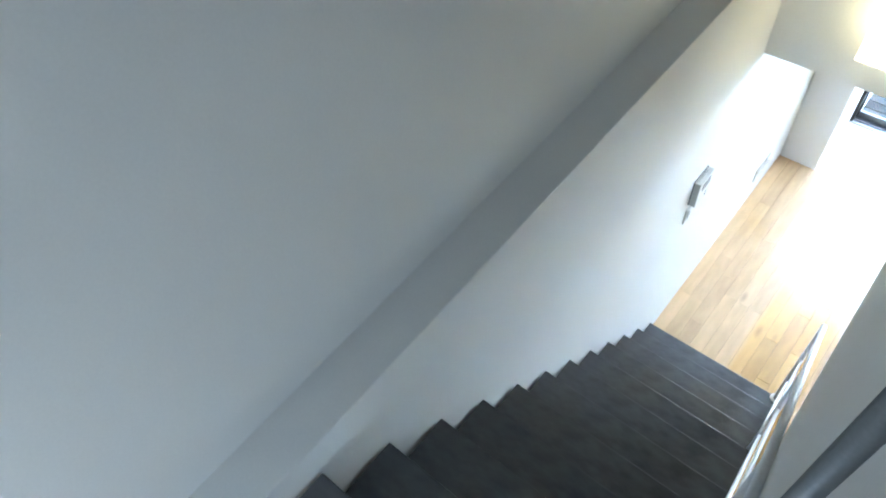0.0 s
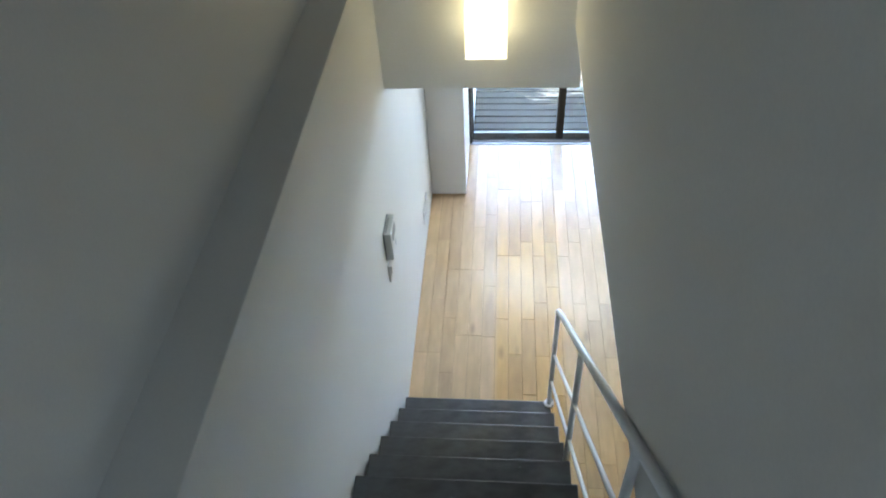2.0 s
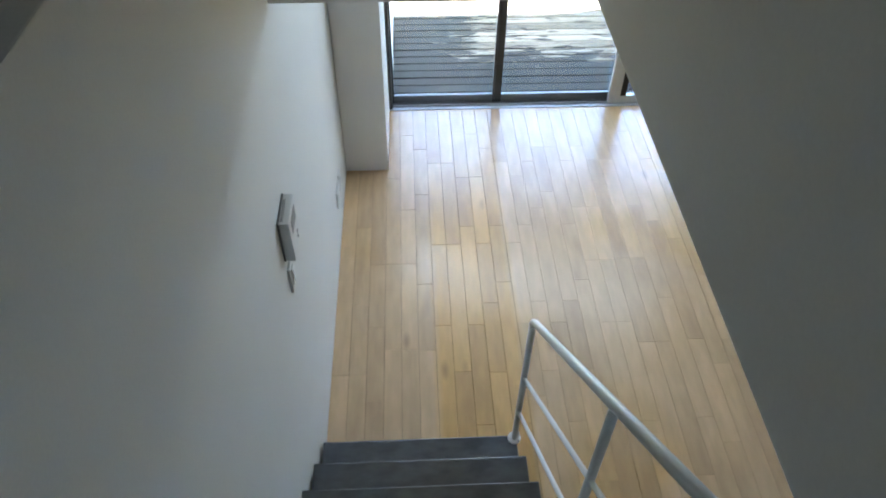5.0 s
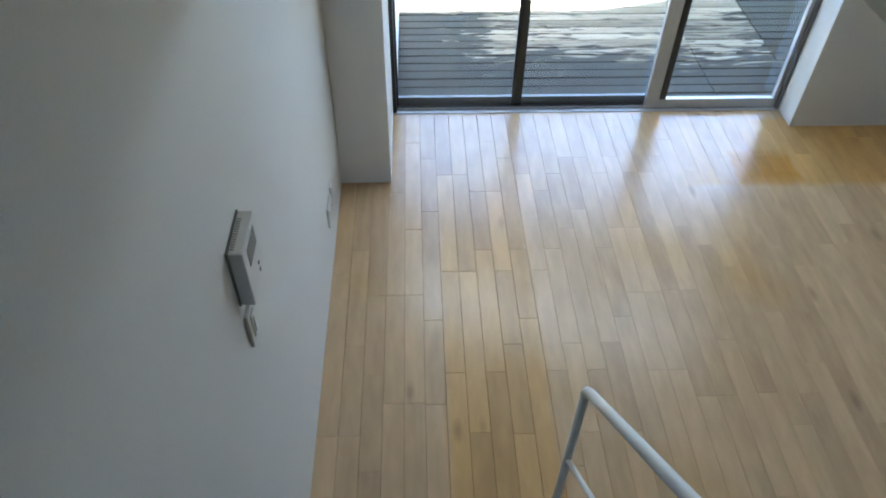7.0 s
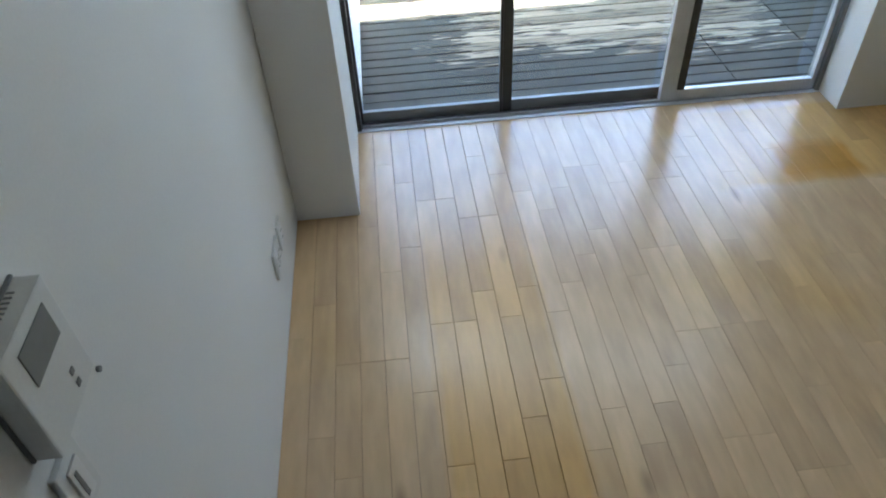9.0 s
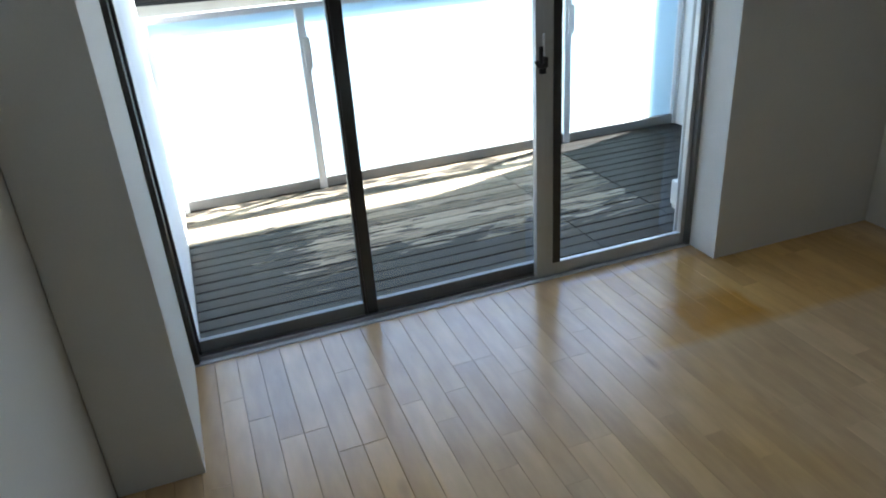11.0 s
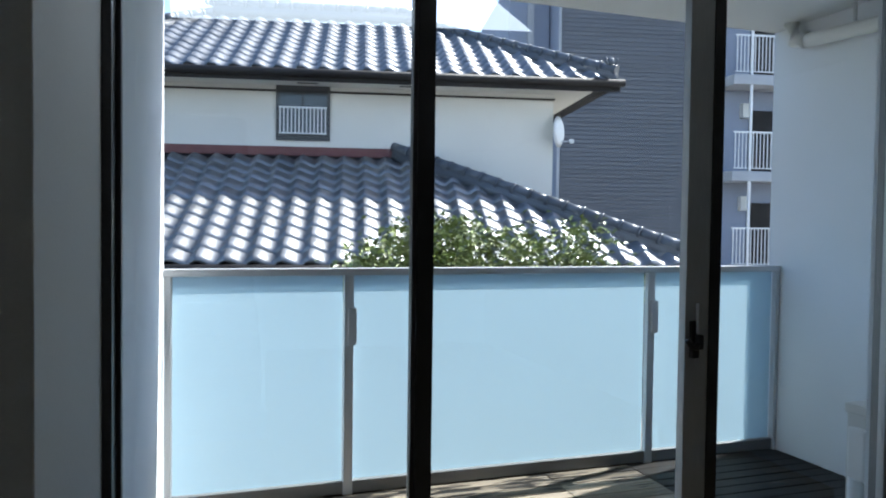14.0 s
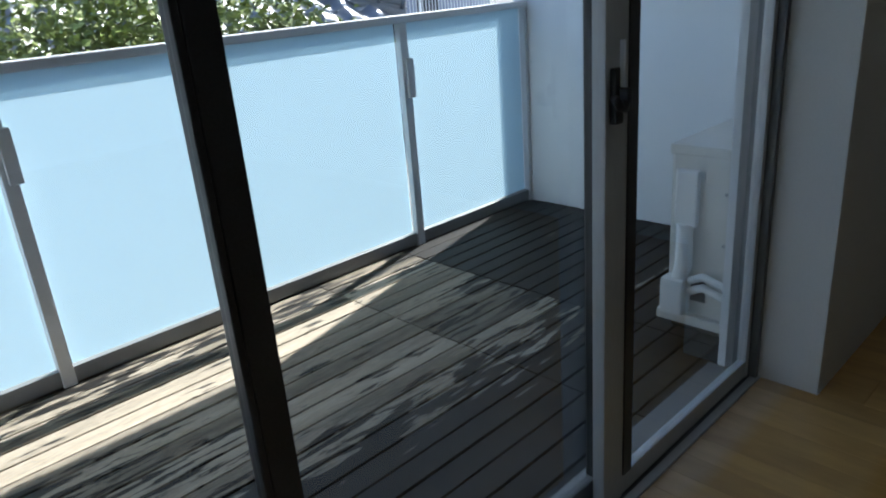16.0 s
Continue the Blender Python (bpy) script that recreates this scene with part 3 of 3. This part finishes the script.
def pantile():
    bm = bmesh.new()
    n = 12
    grid = []
    for v, lift in ((-0.04, 0.010), (0.06, 0.038), (TL, 0.008)):
        row = []
        for i in range(n + 1):
            s = i / n
            h = 0.038 * math.cos(math.pi * s / 0.68) if s < 0.68 else -0.038 * math.cos(math.pi * (s - 0.68) / 0.32)
            row.append(bm.verts.new((s * TW, v, h + lift)))
        grid.append(row)
    lip = [bm.verts.new((vv.co.x, vv.co.y + 0.004, vv.co.z - 0.028)) for vv in grid[0]]
    for i in range(n):
        for a, b in zip(grid, grid[1:]):
            bm.faces.new((a[i], a[i + 1], b[i + 1], b[i])).smooth = True
        bm.faces.new((lip[i], lip[i + 1], grid[0][i + 1], grid[0][i]))
    me = bpy.data.meshes.new("tile")
    bm.to_mesh(me)
    bm.free()
    me.materials.append(TILE)
    return me


TILE_ME = pantile()


def tile_roof(roof, ev, ez, tv, tz, u0, u1, t0, t1, keep0, keep1):
    run, rise = tv - ev, tz - ez
    pitch, slope = math.atan2(rise, run), math.hypot(run, rise)
    for j in range(int(slope / TL)):
        f = j * TL / slope
        a, b = u0 + (t0 - u0) * f, u1 + (t1 - u1) * f
        i = 0
        for i in range(int((b - a) / TW) + 1):
            u = math.floor(a / TW) * TW + (i + 1) * TW
            if u + TW * 0.7 > b or not keep0 < u < keep1:
                continue
            ob = new("tile", TILE_ME)
            ob.parent = roof
            ob.location = (u, ev + run * f, ez + rise * f + 0.03)
            ob.rotation_euler = (pitch + random.uniform(-0.012, 0.012), random.uniform(-0.01, 0.01), 0)


def ridge_row(name, p0, p1, r, parent, step=0.27, base=True):
    p0, p1 = Vector(p0), Vector(p1)
    d = p1 - p0
    n = max(1, int(d.length / step))
    bm = bmesh.new()
    for k in range(n):
        a, b = p0 + d * (k / n), p0 + d * ((k + 1.08) / n)
        tube(bm, [a, b], r * (1 + 0.05 * (k % 2)), 10)
        tube(bm, [a - d.normalized() * 0.012, a + d.normalized() * 0.03], r * 1.22, 10)
    ob = part(name, bm, RIDGE, parent)
    if base:
        bm = bmesh.new()
        for q in range(2):
            tube(bm, [p0 - Vector((0, 0, 0.07 + 0.06 * q)), p1 - Vector((0, 0, 0.07 + 0.06 * q))], r * (0.95 + 0.25 * q), 6)
        part("ridge_base", bm, RIDGE, parent)
    return ob


LOW = (E1, 0.93, WALLV - 0.02, 2.50, UL, 4.56, UL, 0.80)
UPP = (E2, 3.72, E2 + 2.8, 5.22, -5.5, 4.24, -2.45, 1.19)
low_roof = roof_shell("lower_roof", *LOW, WALLV + 3.0)
up_roof = roof_shell("upper_roof", *UPP, E2 + 5.6)
ridge_row("hip_ridge", (4.60, E1 + 0.02, 1.10), (0.80, WALLV - 0.10, 2.66), 0.075, house)
ridge_row("hip_ridge", (4.24, E2 + 0.02, 3.90), (1.19, E2 + 2.8, 5.34), 0.075, house)
ridge_row("hip_ridge", (-5.5, E2, 3.88), (-2.45, E2 + 2.8, 5.34), 0.075, house)
ridge_row("main_ridge", (-2.45, E2 + 2.8, 5.48), (1.19, E2 + 2.8, 5.48), 0.095, house)
for p in ((4.52, E1 + 0.02, 1.24), (4.16, E2 + 0.03, 4.04), (-2.5, E2 + 2.8, 5.50), (1.22, E2 + 2.8, 5.48)):
    bm = bmesh.new()
    bmesh.ops.create_icosphere(bm, subdivisions=2, radius=0.055, matrix=Matrix.Translation(p) @ Matrix.Diagonal((1, 0.8, 1.25, 1)))
    for s in (-1, 1):
        tube(bm, [Vector(p) + Vector((0.05 * s, -0.02, -0.05)), Vector(p) + Vector((0.10 * s, -0.03, 0.0)), Vector(p) + Vector((0.09 * s, -0.03, 0.045))], 0.024, 8)
    part("ridge_end_tile", bm, RIDGE, house)
for ev, ez, u0, u1 in ((E1, 0.86, UL, 4.62), (E2, 3.66, -5.6, 4.36)):
    rod("gutter", GUTTER, [(u0, ev - 0.05, ez), (u1, ev - 0.05, ez + 0.03)], 0.06, house, n=14)
    solid("fascia", GUTTER, u0, u1 - 0.05, ev + 0.0, ev + 0.03, ez - 0.10, ez + 0.05, house)
    for k in range(9):
        u = u0 + (u1 - u0) * (k + 0.5) / 9
        rod("gutter_bracket", GUTTER, [(u, ev - 0.12, ez - 0.02), (u, ev + 0.03, ez + 0.06)], 0.012, house, n=6)
solid("flashing", FLASH, UL, 0.80, WALLV - 0.05, WALLV - 0.002, 2.50, 2.64, house, 0.004, "dull red metal flashing")
solid("eave_trim", GUTTER, UL + 0.5, 3.42, WALLV - 0.02, WALLV - 0.003, 3.50, 3.53, house)
for u in (-0.55, 1.02):
    solid("soffit_vent", GUTTER, u - 0.16, u + 0.16, E2 + 0.30, E2 + 0.38, 3.592, 3.598, house)
# small window with a guard
hw = new("window")
hw.empty_display_size = 0.1
hw.parent = house
U0, U1, Z0, Z1, WY = -1.06, -0.22, 2.74, 3.60, WALLV - 0.03
solid("frame", DARKALU, U0, U0 + 0.05, WY, WALLV + 0.02, Z0, Z1, hw, 0.004)
solid("frame", DARKALU, U1 - 0.05, U1, WY, WALLV + 0.02, Z0, Z1, hw, 0.004)
solid("frame", DARKALU, U0 + 0.05, U1 - 0.05, WY, WALLV + 0.02, Z0, Z0 + 0.10, hw, 0.004)
solid("frame", DARKALU, U0 + 0.05, U1 - 0.05, WY, WALLV + 0.02, Z1 - 0.06, Z1, hw, 0.004)
solid("meeting_stile", DARKALU, -0.665, -0.63, WY + 0.005, WALLV - 0.002, Z0 + 0.10, Z1 - 0.06, hw, 0.003)
solid("pane", DARKGLASS, U0 + 0.05, U1 - 0.05, WALLV - 0.012, WALLV - 0.004, Z0 + 0.10, Z1 - 0.06, hw)
guard = new("window_guard")
guard.empty_display_size = 0.1
guard.parent = house
solid("rail", WHITEPAINT, U0 + 0.05, U1 - 0.05, WY - 0.05, WY - 0.035, Z0 + 0.50, Z0 + 0.525, guard)
solid("rail", WHITEPAINT, U0 + 0.05, U1 - 0.05, WY - 0.05, WY - 0.035, Z0 + 0.10, Z0 + 0.12, guard)
bar_me = None
for k in range(13):
    u = U0 + 0.07 + k * (U1 - U0 - 0.14) / 12
    if bar_me is None:
        bm = bmesh.new()
        box(bm, -0.009, 0.009, WY - 0.048, WY - 0.037, Z0 + 0.12, Z0 + 0.50)
        bar_me = mesh_of("bar", bm, WHITEPAINT)
    ob = new("bar", bar_me)
    ob.location.x = u
    ob.parent = guard
# dish on the corner of the wall
dish = thing("satellite_dish", "off-white round satellite dish on the house wall", "satellite dish", HM @ Matrix.Translation((3.44, WALLV - 0.1, 2.98)))
bm = bmesh.new()
prof = [(0.0, 0.06), (0.1, 0.052), (0.18, 0.034), (0.25, 0.0), (0.255, 0.006), (0.18, 0.044), (0.0, 0.072)]
rings = [[bm.verts.new((h + 0.02, r * math.cos(2 * math.pi * k / 24), r * math.sin(2 * math.pi * k / 24))) for k in range(24)] for r, h in prof if r > 0]
for a, b in zip(rings, rings[1:]):
    for k in range(24):
        bm.faces.new((a[k], a[(k + 1) % 24], b[(k + 1) % 24], b[k])).smooth = True
bm.faces.new(rings[0])
bm.faces.new(rings[-1])
bmesh.ops.transform(bm, matrix=Matrix.Rotation(radians(-35), 4, "Z"), verts=bm.verts[:])
part("reflector", bm, PLASTIC, dish)
rod("arm", ALU, [(0.02, 0, -0.15), (0.22, -0.06, -0.16)], 0.012, dish)
solid("receiver", PLASTIC, 0.19, 0.26, -0.10, -0.03, -0.19, -0.12, dish, 0.01)
rod("mount", ALU, [(-0.04, 0.1, 0.0), (0.06, 0.0, 0.0)], 0.02, dish)

# ---- apartment block behind ----
apartment = thing("apartment_block", "grey apartment block with ribbed siding and railed access galleries", "building", Matrix.Translation((10.86, 20.65, 0)) @ HM)
W = 5.08
solid("core", BLUEWALL, 0.02, 9.0, 0.06, 8.0, -3.2, 11.2, apartment)
bm = bmesh.new()
z = -3.2
while z < 10.9:
    box(bm, 0.0, W, -0.02 - 0.012 * random.random(), 0.06, z, z + 0.118)
    z += 0.132
tagged(part("siding", bm, SIDING, apartment, "narrow grey ribbed siding boards"), kind="stuff")
solid("side_block", BLUEWALL, -1.35, -0.02, 1.5, 7.0, -3.2, 9.4, apartment, label="blue-grey rendered side block")
solid("side_pilaster", CONCRETE, -0.75, -0.55, 1.38, 1.5, -3.2, 9.2, apartment)
solid("corner_pipe", CONCRETE, -0.10, -0.02, -0.02, 0.06, -3.2, 11.0, apartment)
for s in range(5):
    z = -2.60 + 2.92 * s
    bal = new("gallery")
    bal.empty_display_size = 0.1
    bal.parent = apartment
    solid("slab", CONCRETE, W + 0.002, W + 3.6, -0.95, 0.058, z - 0.30, z, bal, 0.01)
    solid("top_rail", WHITEPAINT, W + 0.05, W + 3.6, -0.92, -0.87, z + 1.16, z + 1.21, bal)
    solid("low_rail", WHITEPAINT, W + 0.05, W + 3.6, -0.91, -0.88, z + 0.08, z + 0.11, bal)
    bm = bmesh.new()
    for k in range(30):
        u = W + 0.1 + k * 0.115
        box(bm, u, u + 0.025, -0.905, -0.885, z + 0.11, z + 1.16)
    tagged(part("balusters", bm, WHITEPAINT, bal), kind="stuff")
    solid("upright", WHITEPAINT, W + 0.55, W + 0.62, -0.93, -0.86, z, z + 2.62, bal)
    solid("door", GUTTER, W + 1.05, W + 1.85, 0.03, 0.06, z, z + 2.0, bal, 0.01)
    solid("meter_box", ACWHITE, W + 0.75, W + 1.05, -0.15, 0.058, z + 1.75, z + 2.2, bal, 0.01)
# far blocks over the roofs
far = thing("rooftop_block", "plain pale grey rooftop block in the distance", "building")
solid("wall", BLUEWALL, 2.4, 4.35, 36.0, 38.0, -3.2, 13.0, far, 0.02)
solid("coping", CONCRETE, 2.33, 4.42, 35.9, 38.1, 13.0, 13.2, far, 0.02)
far2 = thing("round_tower", "pale rounded building with a green band in the distance", "building")
rod("wall", CONCRETE, [(-4.3, 40, -3.2), (-4.3, 40, 12.6)], 2.6, far2, n=40)
rod("band", material("green_band", (0.10, 0.30, 0.24), 0.5), [(-4.3, 40, 11.4), (-4.3, 40, 12.0)], 2.63, far2, n=40)
rod("roof", GUTTER, [(-4.3, 40, 12.6), (-4.3, 40, 13.1)], 2.7, far2, n=40)

# ---- ground and shrub ----
bm = bmesh.new()
box(bm, -1500, 1500, -1500, 1500, -3.5, -3.2)
structure(part("ground", bm, GROUND), "bare earth ground between the houses", "ground")
structure(solid("wall_below", BALWALL, -3.0, 9.0, -4.7, 2.75, -3.2, -0.3), "plain storey below the room", "wall")


def shrub(cx, cy, cz, rx, ry, rz, leaves):
    t = thing("garden_tree", "small leafy green tree in front of the tiled roof", "tree")
    bm = bmesh.new()
    for k in range(7):
        a = k * 2.4
        tip = Vector((cx + math.cos(a) * rx * 0.6, cy + math.sin(a) * ry * 0.6, cz + rz * random.uniform(0.0, 0.5)))
        mid = Vector((cx + math.cos(a) * 0.15, cy + math.sin(a) * 0.15, cz - 1.3))
        base = Vector((cx + math.cos(a) * 0.04, cy + math.sin(a) * 0.04, -3.2))
        for p, q, r in ((base, mid, 0.05), (mid, tip, 0.022)):
            tube(bm, [p, p.lerp(q, 0.5) + Vector((0.02, 0.03, 0)), q], r, 6)
    part("trunk", bm, BARK, t)
    verts, faces = [], []
    clumps = []
    for k in range(34):
        u = random.uniform(-1, 1)
        clumps.append(Vector((cx + u * rx, cy + random.uniform(-1, 1) * ry, cz + (1 - u * u) ** 0.5 * rz * random.uniform(-0.7, 0.95))))
    for k in range(leaves):
        c = random.choice(clumps)
        p = c + Vector((random.gauss(0, 0.13), random.gauss(0, 0.13), random.gauss(0, 0.085)))
        ln, wd = random.uniform(0.045, 0.085), random.uniform(0.014, 0.024)
        q = Euler((random.uniform(-1.0, 1.0), random.uniform(-1.0, 1.0), random.uniform(0, 6.3))).to_matrix()
        i = len(verts)
        for v in ((0, 0, 0), (wd, ln * 0.45, 0.008), (0, ln, -0.006), (-wd, ln * 0.45, 0.008)):
            verts.append(p + q @ Vector(v))
        faces += [(i, i + 1, i + 2), (i, i + 2, i + 3)]
    me = bpy.data.meshes.new("crown")
    me.from_pydata([tuple(v) for v in verts], [], faces)
    me.materials.append(LEAF)
    ob = new("crown", me)
    ob.parent = t
    tagged(ob, kind="stuff")


shrub(2.82, 6.6, 1.0, 1.12, 0.55, 0.44, 7000)

# ---- deck boards ----
deck = structure(new("deck"), "weathered wooden balcony deck, dry in the middle and soaked round it", "deck")
deck.empty_display_size = 0.1
BW, GAP = 0.095, 0.010
cuts = (0.302, 2.53, 3.128, BAL_R - 0.002)
board_me = {}
y = 2.935
while y + BW < 5.03:
    for a, b in zip(cuts, cuts[1:]):
        if (a, b) not in board_me:
            bm = bmesh.new()
            box(bm, 0, b - a - 0.004, 0, BW, -0.03, 0, 0.003)
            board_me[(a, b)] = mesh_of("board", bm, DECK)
        ob = new("board", board_me[(a, b)])
        ob.location = (a, y, DECK_Z + random.uniform(-0.0015, 0.0015))
        ob.parent = deck
    y += BW + GAP
bm = bmesh.new()
for k in range(6):
    box(bm, 0.35 + k * 0.75, 0.41 + k * 0.75, 2.94, 4.98, DECK_Z - 0.05, DECK_Z - 0.031)
part("joist", bm, GUTTER, deck)

# ---- floor boards ----
floor = structure(new("floor"), "pale maple strip floor with knots and a satin sheen", "floor")
floor.empty_display_size = 0.1
PW = 0.0905
rest = bmesh.new()
near = 0
lengths = (0.46, 0.61, 0.76, 0.91)
plank_me = {}
for i in range(int(ROOM_X / PW) + 1):
    y = WIN_Y - 0.008
    first = True
    while y > BACK_Y:
        ln = random.choice(lengths) if not first else random.choice((0.3, 0.46, 0.61, 0.76))
        first = False
        y0 = max(y - ln, BACK_Y)
        x0, x1 = i * PW + 0.0004, min((i + 1) * PW, ROOM_X)
        ln = y - y0
        if x1 > x0 + 0.01 and not (x1 < PIER_X + 0.02 and y0 > PIER_Y) and not (x0 > RIGHT_X and y0 > RPIER_Y):
            if x0 < 2.75 and y > -0.35 and near < 298:
                g = 0.0011 if i < 11 else 0.0003
                key = (round(ln, 3), round(x1 - x0, 3), g)
                if key not in plank_me:
                    bm = bmesh.new()
                    box(bm, 0, x1 - x0 - g, g / 2, ln - g / 2, -0.016, 0)
                    es = [e for e in bm.edges if all(v.co.z > -0.001 for v in e.verts)]
                    bmesh.ops.bevel(bm, geom=es, offset=0.0008, segments=1, affect="EDGES")
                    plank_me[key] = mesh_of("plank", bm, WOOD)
                ob = new("plank", plank_me[key])
                ob.location = (x0, y0, random.uniform(-0.0003, 0.0003))
                ob.parent = floor
                near += 1
            else:
                box(rest, x0, x1 - 0.001, y0 + 0.0008, y - 0.0008, -0.016, random.uniform(-0.0003, 0.0003))
        y = y0
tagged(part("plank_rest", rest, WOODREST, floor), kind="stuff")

# ---- roof tiles ----
tile_roof(low_roof, *LOW, -2.9, 4.6)
tile_roof(up_roof, *UPP, -3.6, 4.4)
